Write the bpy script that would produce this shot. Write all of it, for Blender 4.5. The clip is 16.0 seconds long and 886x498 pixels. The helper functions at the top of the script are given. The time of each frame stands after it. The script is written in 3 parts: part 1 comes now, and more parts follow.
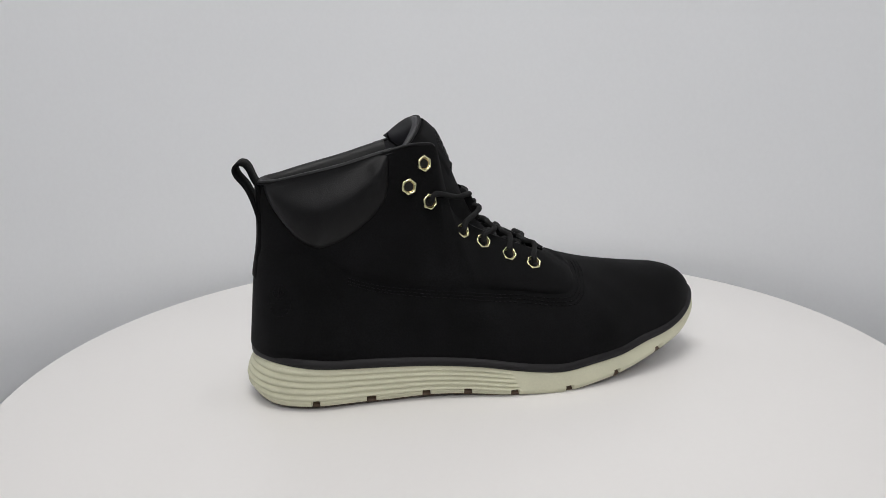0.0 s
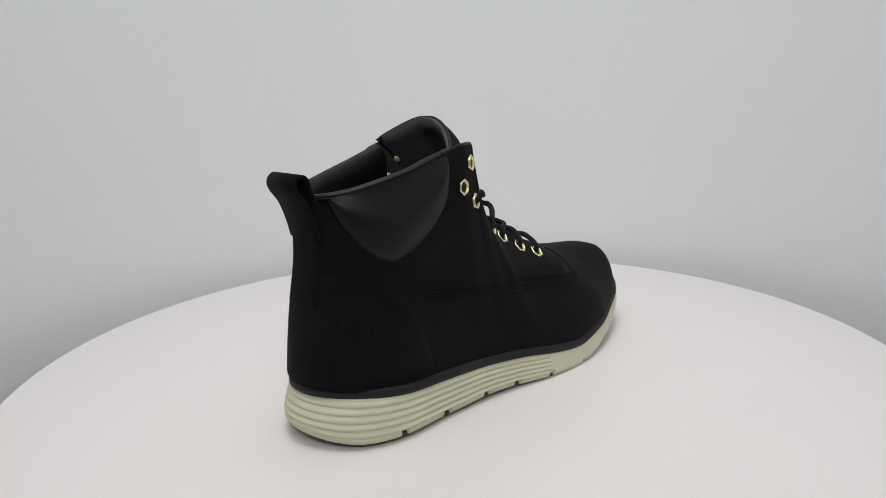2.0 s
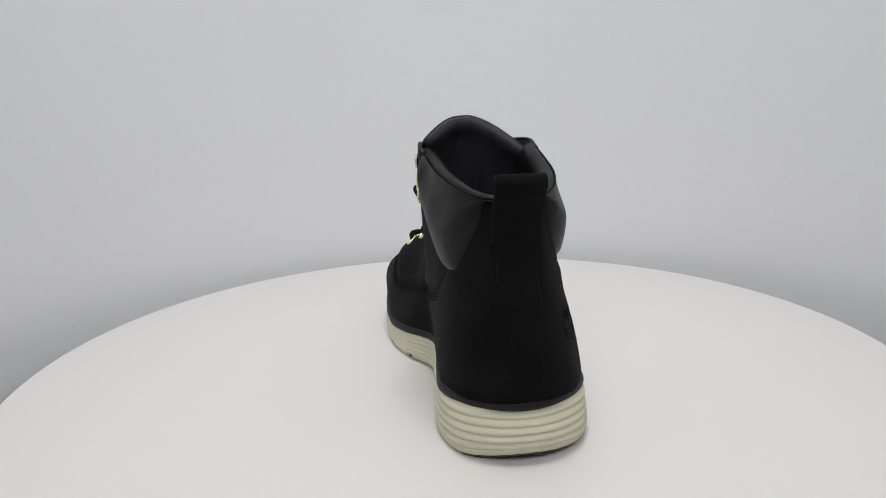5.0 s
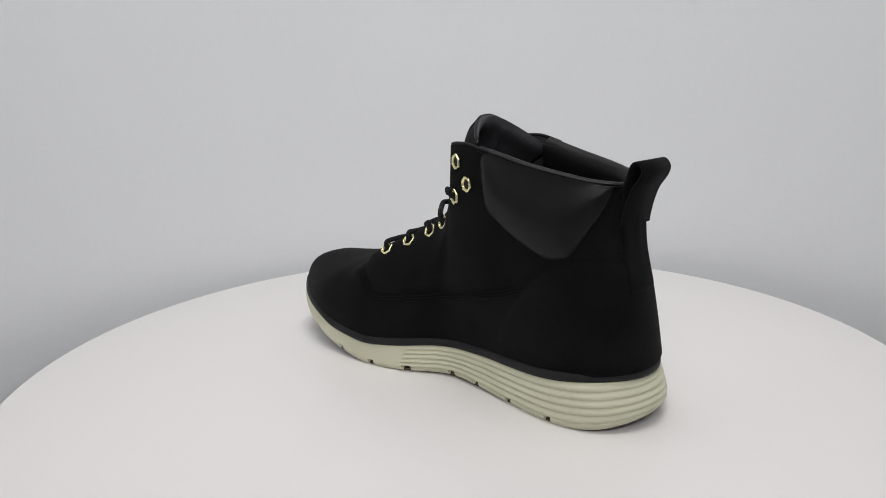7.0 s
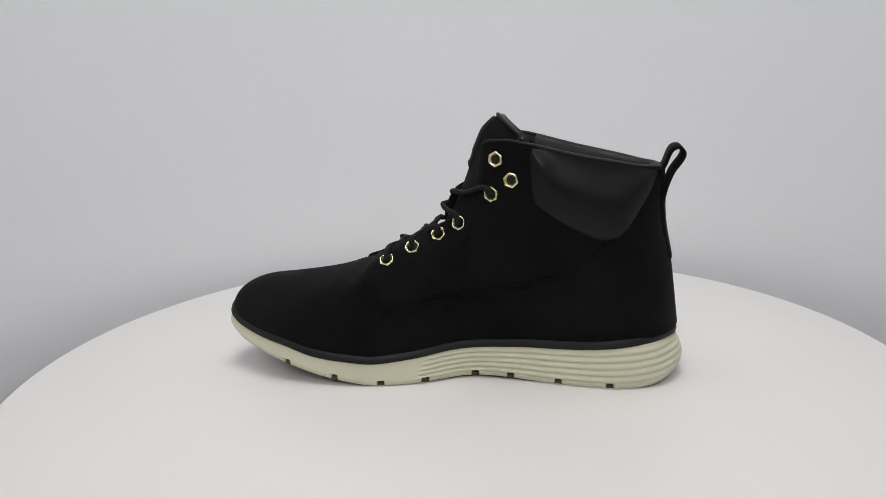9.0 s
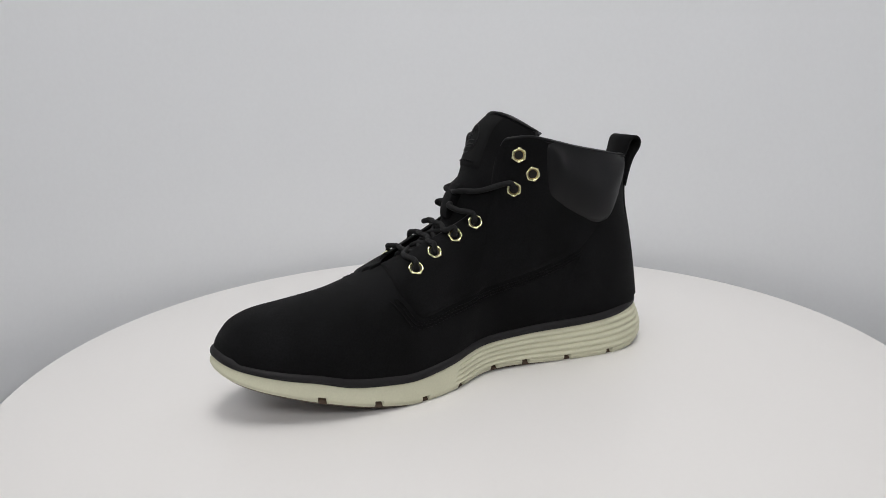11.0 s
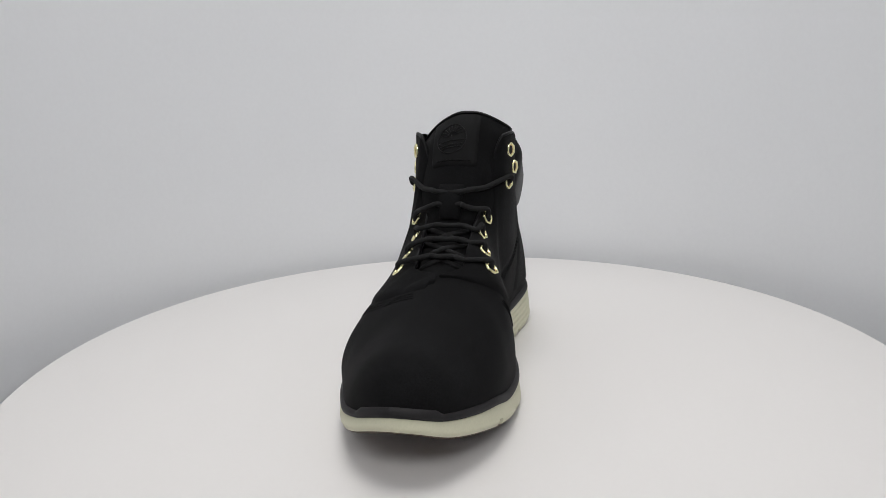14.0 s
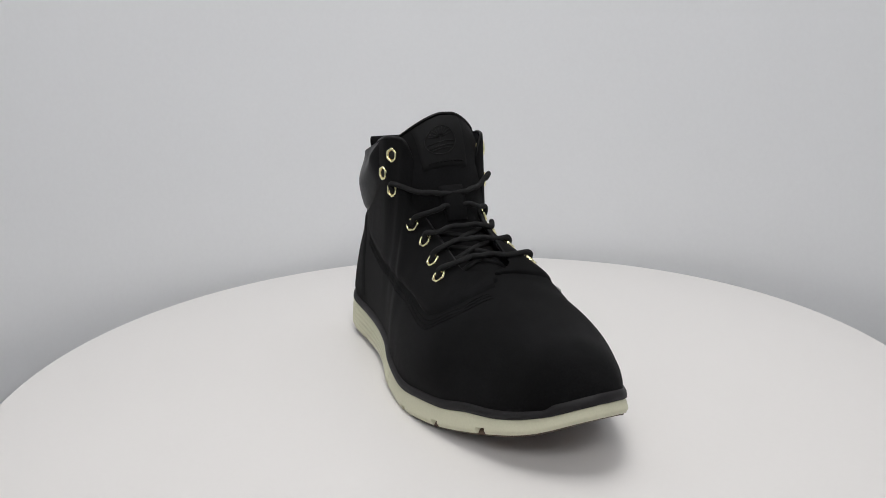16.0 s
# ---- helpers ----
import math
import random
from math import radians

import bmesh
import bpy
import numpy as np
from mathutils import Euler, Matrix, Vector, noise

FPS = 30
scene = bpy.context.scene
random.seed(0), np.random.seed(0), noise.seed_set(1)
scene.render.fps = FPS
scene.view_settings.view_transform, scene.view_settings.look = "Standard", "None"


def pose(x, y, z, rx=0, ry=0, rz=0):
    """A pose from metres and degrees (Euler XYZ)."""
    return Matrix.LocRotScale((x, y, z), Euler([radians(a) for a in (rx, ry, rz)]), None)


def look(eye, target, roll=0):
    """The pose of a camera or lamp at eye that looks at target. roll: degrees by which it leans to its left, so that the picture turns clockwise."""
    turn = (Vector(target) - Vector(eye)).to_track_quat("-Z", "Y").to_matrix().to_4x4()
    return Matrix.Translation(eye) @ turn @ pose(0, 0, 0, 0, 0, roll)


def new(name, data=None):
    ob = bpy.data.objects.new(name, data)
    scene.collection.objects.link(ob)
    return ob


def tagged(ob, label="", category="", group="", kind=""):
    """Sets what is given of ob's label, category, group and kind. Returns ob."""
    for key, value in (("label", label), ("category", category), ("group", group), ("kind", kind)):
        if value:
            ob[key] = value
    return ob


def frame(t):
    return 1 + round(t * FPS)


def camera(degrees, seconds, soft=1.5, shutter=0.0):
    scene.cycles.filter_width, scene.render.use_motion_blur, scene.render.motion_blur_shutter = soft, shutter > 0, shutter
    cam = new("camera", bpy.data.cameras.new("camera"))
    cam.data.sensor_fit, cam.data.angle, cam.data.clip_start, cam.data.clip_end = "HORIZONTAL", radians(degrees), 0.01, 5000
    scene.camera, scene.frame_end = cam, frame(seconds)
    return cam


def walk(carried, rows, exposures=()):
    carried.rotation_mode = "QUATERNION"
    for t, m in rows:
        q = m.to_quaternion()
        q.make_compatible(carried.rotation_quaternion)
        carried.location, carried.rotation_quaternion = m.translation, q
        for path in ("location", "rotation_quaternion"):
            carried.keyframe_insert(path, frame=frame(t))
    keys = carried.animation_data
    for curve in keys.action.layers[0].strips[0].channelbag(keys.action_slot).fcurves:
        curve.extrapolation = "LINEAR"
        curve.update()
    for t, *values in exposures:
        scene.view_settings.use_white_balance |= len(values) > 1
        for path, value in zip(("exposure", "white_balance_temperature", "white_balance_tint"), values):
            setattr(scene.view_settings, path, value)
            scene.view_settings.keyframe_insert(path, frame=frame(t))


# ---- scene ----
# ---- camera and turning ----
RATE, START = 17.550, -157.94          # turntable, degrees a second and at 0 s
cam = camera(61.464, 16.0, soft=0.8)
EYE = Vector((0.0, -0.5, 0.2022))
_p, _y = radians(13.242), radians(-1.4416)
VIEW = Vector((math.sin(_y) * math.cos(_p), math.cos(_y) * math.cos(_p), -math.sin(_p)))
walk(cam, [(0.0, look(EYE, EYE + VIEW, -1.965)), (16.0, look(EYE, EYE + VIEW, -1.965))])


# ---- light ----
world = bpy.data.worlds.new("world")
scene.world = world
world.use_nodes = True
world.node_tree.nodes["Background"].inputs[0].default_value = (0.9, 0.95, 1.0, 1)
world.node_tree.nodes["Background"].inputs[1].default_value = 0.25
scene.view_settings.exposure = -0.14


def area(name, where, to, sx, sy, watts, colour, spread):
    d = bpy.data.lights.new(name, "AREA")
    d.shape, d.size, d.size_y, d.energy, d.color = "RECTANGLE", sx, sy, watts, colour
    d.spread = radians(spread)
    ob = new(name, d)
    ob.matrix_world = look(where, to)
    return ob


area("booth_light", (0.0, -0.10, 1.42), (0.0, 0.02, 0.0), 0.62, 0.80, 1.9, (1.0, 0.985, 0.97), 70)
# unseen fill lamp, added behind the camera to brighten the lower backdrop
area("front_fill", (0.0, -0.93, 0.72), (0.0, 0.30, -0.12), 0.80, 0.45, 2.35, (1.0, 0.985, 0.97), 100)


# ---- materials ----
def material(name, colour, rough=0.6, metal=0.0, grain=0.0, grain_scale=400.0, stain=0.0, stain_scale=12.0,
             bump=0.0, bump_scale=600.0, sheen=0.0, spec=0.5, coat=0.0, rough_var=0.0):
    m = bpy.data.materials.new(name)
    m.use_nodes = True
    nt = m.node_tree
    b = nt.nodes["Principled BSDF"]
    b.inputs["Roughness"].default_value = rough
    b.inputs["Metallic"].default_value = metal
    b.inputs["Specular IOR Level"].default_value = spec
    b.inputs["Sheen Weight"].default_value = sheen
    b.inputs["Sheen Roughness"].default_value = 0.5
    b.inputs["Coat Weight"].default_value = coat
    co = nt.nodes.new("ShaderNodeTexCoord")

    def field(scale, detail=4.0):
        n = nt.nodes.new("ShaderNodeTexNoise")
        n.inputs["Scale"].default_value, n.inputs["Detail"].default_value = scale, detail
        nt.links.new(co.outputs["Object"], n.inputs["Vector"])
        return n.outputs["Fac"]

    def mul(src, lo, hi):
        r = nt.nodes.new("ShaderNodeMapRange")
        r.inputs["From Min"].default_value, r.inputs["From Max"].default_value = 0.3, 0.7
        r.inputs["To Min"].default_value, r.inputs["To Max"].default_value = lo, hi
        nt.links.new(src, r.inputs["Value"])
        return r.outputs["Result"]

    f1, f2 = mul(field(grain_scale), 1 - grain, 1 + grain), mul(field(stain_scale, 3.0), 1 - stain, 1 + stain)
    k = nt.nodes.new("ShaderNodeMath")
    k.operation = "MULTIPLY"
    nt.links.new(f1, k.inputs[0]), nt.links.new(f2, k.inputs[1])
    v = nt.nodes.new("ShaderNodeVectorMath")
    v.operation = "SCALE"
    v.inputs[0].default_value = colour
    nt.links.new(k.outputs[0], v.inputs["Scale"])
    nt.links.new(v.outputs[0], b.inputs["Base Color"])
    if rough_var:
        nt.links.new(mul(field(stain_scale * 2.3), rough - rough_var, rough + rough_var), b.inputs["Roughness"])
    if bump:
        u = nt.nodes.new("ShaderNodeBump")
        u.inputs["Strength"].default_value, u.inputs["Distance"].default_value = bump, 0.0004
        nt.links.new(field(bump_scale, 6.0), u.inputs["Height"])
        nt.links.new(u.outputs[0], b.inputs["Normal"])
    return m


NUBUCK = material("black nubuck", (0.0038, 0.0038, 0.0043), 0.92, grain=0.4, grain_scale=900, stain=0.45, stain_scale=25,
                  bump=0.5, bump_scale=1800, sheen=0.02, spec=0.13)
LEATHER = material("black smooth leather", (0.0042, 0.0042, 0.0048), 0.44, grain=0.15, grain_scale=900, stain=0.15, stain_scale=30,
                   bump=0.25, bump_scale=1300, spec=0.23, rough_var=0.05)
LINING = material("charcoal lining", (0.03, 0.03, 0.034), 0.45, grain=0.2, grain_scale=900, stain=0.2, stain_scale=40,
                  bump=0.3, bump_scale=1500, spec=0.4)
RUBBER = material("dark grey rubber", (0.0105, 0.0097, 0.0107), 0.6, grain=0.12, grain_scale=700, stain=0.15, stain_scale=30,
                  bump=0.15, bump_scale=1500, spec=0.28)
CREAM = material("cream foam", (0.60, 0.59, 0.445), 0.6, grain=0.03, grain_scale=900, stain=0.05, stain_scale=22,
                 bump=0.12, bump_scale=1600, spec=0.35)
GUM = material("brown outsole rubber", (0.09, 0.06, 0.042), 0.7, grain=0.1, stain=0.2, spec=0.3)
BRASS = material("pale brass", (0.88, 0.84, 0.50), 0.24, metal=1.0, grain=0.05, stain=0.08, stain_scale=200, rough_var=0.08)
BRASS_MATT = material("satin brass", (0.85, 0.76, 0.46), 0.5, metal=0.85, grain=0.05, stain=0.08, stain_scale=200)
BRASS_IN = material("brass shank", (0.62, 0.48, 0.22), 0.35, metal=1.0, grain=0.05, stain=0.15, stain_scale=200)
CORD = material("black woven cord", (0.007, 0.007, 0.0075), 0.85, grain=0.3, grain_scale=1200, stain=0.1, bump=0.6, bump_scale=1500, spec=0.3)
THREAD = material("black thread", (0.004, 0.004, 0.0045), 0.8, grain=0.2, spec=0.18)
WHITE = material("white lacquered board", (0.765, 0.748, 0.736), 0.36, grain=0.004, grain_scale=300, stain=0.008, stain_scale=4,
                 spec=0.5)
PAPER = material("pale grey backdrop paper", (0.735, 0.745, 0.763), 0.9, grain=0.008, grain_scale=250, stain=0.012, stain_scale=3, spec=0.2)
METAL_WHITE = material("white metal", (0.75, 0.75, 0.75), 0.5, grain=0.02, stain=0.03)


# ---- mesh helpers ----
def part(name, bm, mat, parent=None, label="", smooth=True):
    me = bpy.data.meshes.new(name)
    if smooth:
        for fc in bm.faces:
            fc.smooth = True
    bm.to_mesh(me)
    bm.free()
    me.materials.append(mat)
    ob = new(name, me)
    if parent is not None:
        ob.parent = parent
    return tagged(ob, label)


def grid(rows, close_u=False, bm=None):
    """A sheet through rows of points; close_u joins each row's end to its start."""
    bm = bm or bmesh.new()
    vs = [[bm.verts.new(q) for q in r] for r in rows]
    n = len(rows[0])
    for a, b in zip(vs, vs[1:]):
        for i in range(n if close_u else n - 1):
            j = (i + 1) % n
            q = [a[i], a[j], b[j], b[i]]
            q = [v for k, v in enumerate(q) if v not in q[:k]]
            if len(q) > 2:
                try:
                    bm.faces.new(q)
                except ValueError:
                    pass
    return bm


def clean(bm, d=1e-5):
    bmesh.ops.remove_doubles(bm, verts=bm.verts, dist=d)
    bmesh.ops.recalc_face_normals(bm, faces=bm.faces)
    return bm


def tube(points, radius, sides=8, bm=None, closed=False):
    """A round cord through points (Vectors, metres)."""
    bm = bm or bmesh.new()
    P = [Vector(p) for p in points]
    n = len(P)
    rings, up = [], None
    for i in range(n):
        a, b = (P[i - 1], P[(i + 1) % n]) if closed else (P[max(i - 1, 0)], P[min(i + 1, n - 1)])
        t = (b - a).normalized()
        if up is None:
            up = t.orthogonal().normalized()
        up = (up - t * up.dot(t)).normalized()
        s = t.cross(up)
        rr = radius(i / (n - 1)) if callable(radius) else radius
        rings.append([bm.verts.new(P[i] + rr * (math.cos(k * math.tau / sides) * up + math.sin(k * math.tau / sides) * s)) for k in range(sides)])
    for i in range(n if closed else n - 1):
        a, b = rings[i], rings[(i + 1) % n]
        for k in range(sides):
            bm.faces.new((a[k], a[(k + 1) % sides], b[(k + 1) % sides], b[k]))
    if not closed:
        bm.faces.new(rings[0][::-1]), bm.faces.new(rings[-1])
    return bm


def curve(C, n=8, closed=False):
    """Smooth curve through the control points."""
    C = [Vector(c) for c in C]
    N, out = len(C), []
    for i in range(N if closed else N - 1):
        if closed:
            a, b, c, d = C[i - 1], C[i], C[(i + 1) % N], C[(i + 2) % N]
        else:
            a, b, c, d = C[max(i - 1, 0)], C[i], C[i + 1], C[min(i + 2, N - 1)]
        for k in range(n):
            t = k / n
            out.append(0.5 * (2 * b + (c - a) * t + (2 * a - 5 * b + 4 * c - d) * t * t + (3 * b - a - 3 * c + d) * t ** 3))
    if not closed:
        out.append(C[-1])
    return out


def smooth01(x):
    x = min(max(x, 0.0), 1.0)
    return x * x * (3 - 2 * x)


def table(xs, ys):
    """A smooth function through the pairs (monotone cubic)."""
    xs, ys = np.array(xs, float), np.array(ys, float)
    h = np.diff(xs)
    d = np.diff(ys) / h
    m = np.zeros(len(xs))
    m[0], m[-1] = d[0], d[-1]
    for i in range(1, len(xs) - 1):
        if d[i - 1] * d[i] > 0:
            w1, w2 = 2 * h[i] + h[i - 1], h[i] + 2 * h[i - 1]
            m[i] = (w1 + w2) / (w1 / d[i - 1] + w2 / d[i])

    def value(x):
        x = min(max(x, xs[0]), xs[-1])
        i = min(int(np.searchsorted(xs, x, "right")) - 1, len(h) - 1)
        t = (x - xs[i]) / h[i]
        return float((1 + 2 * t) * (1 - t) ** 2 * ys[i] + t * (1 - t) ** 2 * h[i] * m[i] + t * t * (3 - 2 * t) * ys[i + 1] + t * t * (t - 1) * h[i] * m[i + 1])
    return value


# ---- the booth: backdrop, with an unseen floor, ceiling and rear wall added ----
def booth():
    # a half-round backdrop close behind the table, its sides widening to the back of the booth
    R, back, z0, z1 = 0.360, 0.334, -0.55, 1.50
    path = [(-R - 0.13 * k / 8, -0.95 * k / 8) for k in range(8, 0, -1)]
    path += [(-R * math.cos(a), back * math.sin(a)) for a in (math.pi * k / 64 for k in range(65))]
    path += [(R + 0.13 * k / 8, -0.95 * k / 8) for k in range(1, 9)]
    rows = []
    for off in (0.0, 0.012):
        ring = [(x * (1 + off / R), y * (1 + off / R) if y > 0 else y) for x, y in path]
        rows.append([(x, y, z0) for x, y in ring])
        rows.append([(x, y, z1) for x, y in ring])
    bm = grid([rows[0], rows[1], rows[3], rows[2]])
    tagged(part("backdrop", clean(bm), PAPER), "pale grey seamless paper backdrop curving round the table", kind="structure")

    def slab(name, x0, x1, y0_, y1, za, zb, mat, label):
        b = bmesh.new()
        bmesh.ops.create_cube(b, size=1)
        for v in b.verts:
            v.co = ((x0 + x1) / 2 + v.co.x * (x1 - x0), (y0_ + y1) / 2 + v.co.y * (y1 - y0_), (za + zb) / 2 + v.co.z * (zb - za))
        return tagged(part(name, b, mat, smooth=False), label, kind="structure")

    # none of these three is in view; added to close the booth and bounce light
    slab("floor", -0.72, 0.72, -0.98, 0.72, -0.57, -0.55, PAPER, "unseen pale grey floor added below the table")
    slab("ceiling", -0.72, 0.72, -0.98, 0.72, 1.50, 1.52, PAPER, "unseen pale grey ceiling added above the light")
    slab("wall_back", -0.70, 0.70, -0.98, -0.953, -0.55, 1.50, PAPER, "unseen pale grey rear wall added behind the camera")


booth()


def revolve(profile, n=128):
    bm = grid([[(r * math.cos(k * math.tau / n), r * math.sin(k * math.tau / n), z) for k in range(n)] for r, z in profile], close_u=True)
    return bm


def make_turntable():
    top = new("turntable")
    R, T = 0.3101, 0.018
    prof = [(0.0005, 0.0), (R - 0.0025, 0.0)] + [(R - 0.0025 + 0.0025 * math.sin(a), -0.0025 + 0.0025 * math.cos(a)) for a in (k * math.pi / 12 for k in range(1, 7))]
    prof += [(R, -T + 0.002), (R - 0.002, -T), (0.0005, -T)]
    bm = revolve(prof, 192)
    part("disc", clean(bm), WHITE, top)
    part("hub", clean(revolve([(0.0005, -T - 0.001), (0.10, -T - 0.001), (0.10, -0.045), (0.0005, -0.045)], 64)), METAL_WHITE, top)
    return tagged(top, "round white turntable with a smooth glossy board", "turntable")


def make_stand():
    ob = new("stand")
    ob.location = (0, 0, -0.55)
    part("column", clean(revolve([(0.0005, 0.505), (0.13, 0.505), (0.13, 0.03), (0.0005, 0.03)], 64)), METAL_WHITE, ob)
    part("foot", clean(revolve([(0.0005, 0.03), (0.20, 0.03), (0.205, 0.025), (0.205, 0.0), (0.0005, 0.0)], 64)), METAL_WHITE, ob)
    return tagged(ob, "white round stand under the turntable", "stand")


turntable = make_turntable()
make_stand()

# ---- the boot: x to the toe, y to its left, z up, in millimetres until mm() ----
boot = tagged(new("ankle_boot"), "black nubuck lace-up ankle boot with cream ribbed sole on turntable", "boot")


def mm(p):
    return Vector(p) * 0.001


OUTLINE = curve([(-149, -12, 0), (-145.5, 6, 0), (-131, 23, 0), (-104, 31.2, 0), (-68, 28.7, 0), (-36, 25.2, 0), (-6, 25.4, 0), (24, 41, 0), (52, 49, 0),
                 (82, 51, 0), (115, 48, 0), (142, 39, 0), (163.5, 26.5, 0), (171, 15.5, 0), (173, 3.5, 0), (169.2, -8, 0), (161, -19.5, 0), (147.5, -31.5, 0), (128, -42, 0), (93, -56, 0),
                 (57, -64, 0), (21, -63, 0), (-10, -57, 0), (-40, -54, 0), (-72, -54, 0), (-105, -55, 0), (-130, -45.8, 0), (-144, -29.8, 0)], 40, True)
HEEL, TOE = 0, 14 * 40


def side_path(left):
    """Outline from heel to toe along one side, as arc lengths and points."""
    q = OUTLINE[HEEL:TOE + 1] if left else [OUTLINE[0]] + OUTLINE[:TOE - 1:-1]
    s = [0.0]
    for a, b in zip(q, q[1:]):
        s.append(s[-1] + (b - a).length)
    return np.array(s), np.array(q)


PATHS = {1: side_path(True), -1: side_path(False)}


def edge(side, u, inset=0.0):
    """The sole's edge at fraction u from heel to toe, moved inwards by inset."""
    s, q = PATHS[side]
    L = s[-1]

    def at(d):
        return Vector([float(np.interp(d, s, q[:, k])) for k in range(3)])
    d = min(max(u, 0.0), 1.0) * L
    p = at(d)
    if inset:
        a, b = at(max(d - 3, 0)), at(min(d + 3, L))
        t = (b - a).normalized()
        if u < 0.006 or u > 0.994:
            n = Vector((1, 0, 0)) if u < 0.5 else Vector((-1, 0, 0))
        else:
            n = Vector((t.y, -t.x, 0)) * side
        p = p + n * inset
    return p


Z_BOTTOM = table([-149, -143, -128, -105, -60, -25, 15, 50, 80, 115, 130, 155, 174], [5.5, 3.5, 1.0, 0, 0.5, 2.0, 0.8, 0, 3.2, 11.5, 15.5, 23.3, 33.5])
LIFT_OUTER = table([-149, -105, -60, -20, 30, 75, 115, 150, 174], [0.8, 2.8, 2.0, 1.0, 0.2, 0, -1.6, -1.2, 0])
LIFT_INNER = table([-149, -105, -20, 50, 80, 115, 150, 174], [0.8, 0.0, 0, 0.3, 1.2, 1.4, 1.0, 0])
MID_OUTER = table([-149, -80, -40, 0, 35, 70, 110, 135, 160, 174], [0, 0, -1.0, -1.5, -1.4, -0.6, -3.0, -3.8, -2.2, 0])
MID_INNER = table([-149, -60, -10, 30, 60, 100, 174], [0, 0, -0.8, 0.4, 0.9, 0, 0])
Z_MID = table([-149, -140, -110, -75, -40, 0, 35, 55, 75, 95, 117, 134, 160, 174], [29.5, 29.5, 27.5, 24.5, 23.5, 21, 16.2, 14.2, 16, 19, 25, 28, 34.5, 40.5])
Z_RAND = table([-149, -140, -110, -88, -40, 0, 35, 55, 75, 95, 117, 134, 160, 174], [35.5, 36, 33.3, 31, 29.2, 26.4, 21.5, 19.6, 21.6, 24.8, 30.6, 33, 38.3, 43.2])


def z_bottom(side, x):
    return Z_BOTTOM(x) + (LIFT_INNER(x) if side == 1 else LIFT_OUTER(x))


def z_mid(side, x):
    return Z_MID(x) + (MID_INNER(x) if side == 1 else MID_OUTER(x))


def z_rand(side, x):
    return Z_RAND(x) + (MID_INNER(x) if side == 1 else MID_OUTER(x))


NOTCH = {1: (-101.6, -67.8, -36, -12, 19, 47.5, 79.3, 114.2), -1: (-104.7, -70, -35.1, -8.6, 20.8, 57.2, 92.2, 127.3)}


def around(n=420):
    """Samples round the sole: (side, u), left side from heel to toe, then right side back."""
    us = [k / n for k in range(n + 1)]
    return [(1, u) for u in us] + [(-1, u) for u in us[-2:0:-1]]


def make_sole():
    loop = around()
    # cream midsole: ribbed behind, plain in front, with notches cut in its lower edge
    V = 54
    rows = []
    for j in range(V + 1):
        v = j / V
        row = []
        for side, u in loop:
            p0 = edge(side, u)
            zb, zt = z_bottom(side, p0.x), z_mid(side, p0.x)
            cut = 0.0
            for x in NOTCH[side]:
                cut = max(cut, 1.0 if abs(p0.x - x) < 2.3 else 0.0)
            z = zb + (zt - zb) * v
            lean = 2.2 * v ** 1.5
            foot = 1.5 * (1 - smooth01((z - zb) / 4.0)) ** 2
            heel = smooth01((-120 - p0.x) / 30)
            foot += heel * 2.2 * (1 - smooth01((z - zb) / 12.0)) ** 1.5
            front = 18 + 9 * (1 - v)
            rib = smooth01((front - p0.x) / 2.5)
            wave = abs(math.sin(math.pi * (v * 6.0 + 0.15))) ** 0.55
            band = smooth01((v - 0.10) / 0.06) * smooth01((0.995 - v) / 0.05)
            d = lean + foot + rib * band * 2.0 * (1 - wave) - 0.7 * rib * band + heel * (4.4 * v - 1.5 * math.sin(math.pi * v))
            if cut and z - zb < 3.8:
                d += 9.0
            row.append(mm(edge(side, u, d) * 1.0 + Vector((0, 0, z))))
        rows.append(row)
    # inner edge rings close the top and the underside
    rows.append([mm(edge(s, u, 9) + Vector((0, 0, z_mid(s, edge(s, u).x)))) for s, u in loop])
    bm = grid(rows, close_u=True)
    part("midsole", clean(bm), CREAM, boot, "cream foam midsole, ribbed round the heel")
    # outsole, a thin sheet under the midsole
    rows = []
    for ins, dz in ((5.0, 3.0), (3.4, 1.4), (2.6, 0.2), (2.8, -1.2), (3.6, -1.6), (14, -1.6), (22, -1.6)):
        row = []
        for s, u in loop:
            x = edge(s, u).x
            q = edge(s, u, ins + 1.7 * smooth01((-120 - x) / 30))
            row.append(mm(Vector((q.x, q.y, max(z_bottom(s, x) + dz, 0.05)))))
        rows.append(row)
    bm = grid(rows, close_u=True)
    bm.faces.new([v for v in bm.verts][-len(loop):])
    part("outsole", clean(bm), GUM, boot, "brown rubber outsole")
    # dark rand between midsole and upper, with a raised bumper at the toe
    rows = []
    prof = [(2.5, 0.0), (1.6, 0.02), (1.0, 0.10), (0.7, 0.3), (0.9, 0.6), (1.5, 0.8), (2.4, 0.93), (3.6, 1.0), (6.5, 1.0)]
    for d, v in prof:
        row = []
        for s, u in loop:
            p = edge(s, u)
            lift = 2.6 * smooth01((p.x - 158.5) / 5.0) * v
            z = z_mid(s, p.x) + 0.1 + (z_rand(s, p.x) - z_mid(s, p.x)) * v + lift
            tuck = 3.4 * smooth01((-100 - p.x) / 40) + 0.9 * smooth01((p.x - 150) / 15) * v
            row.append(mm(edge(s, u, d + 0.3 + tuck) + Vector((0, 0, z))))
        rows.append(row)
    bm = grid(rows, close_u=True)
    part("rand", clean(bm), RUBBER, boot, "dark grey rubber rand above the midsole")


make_sole()

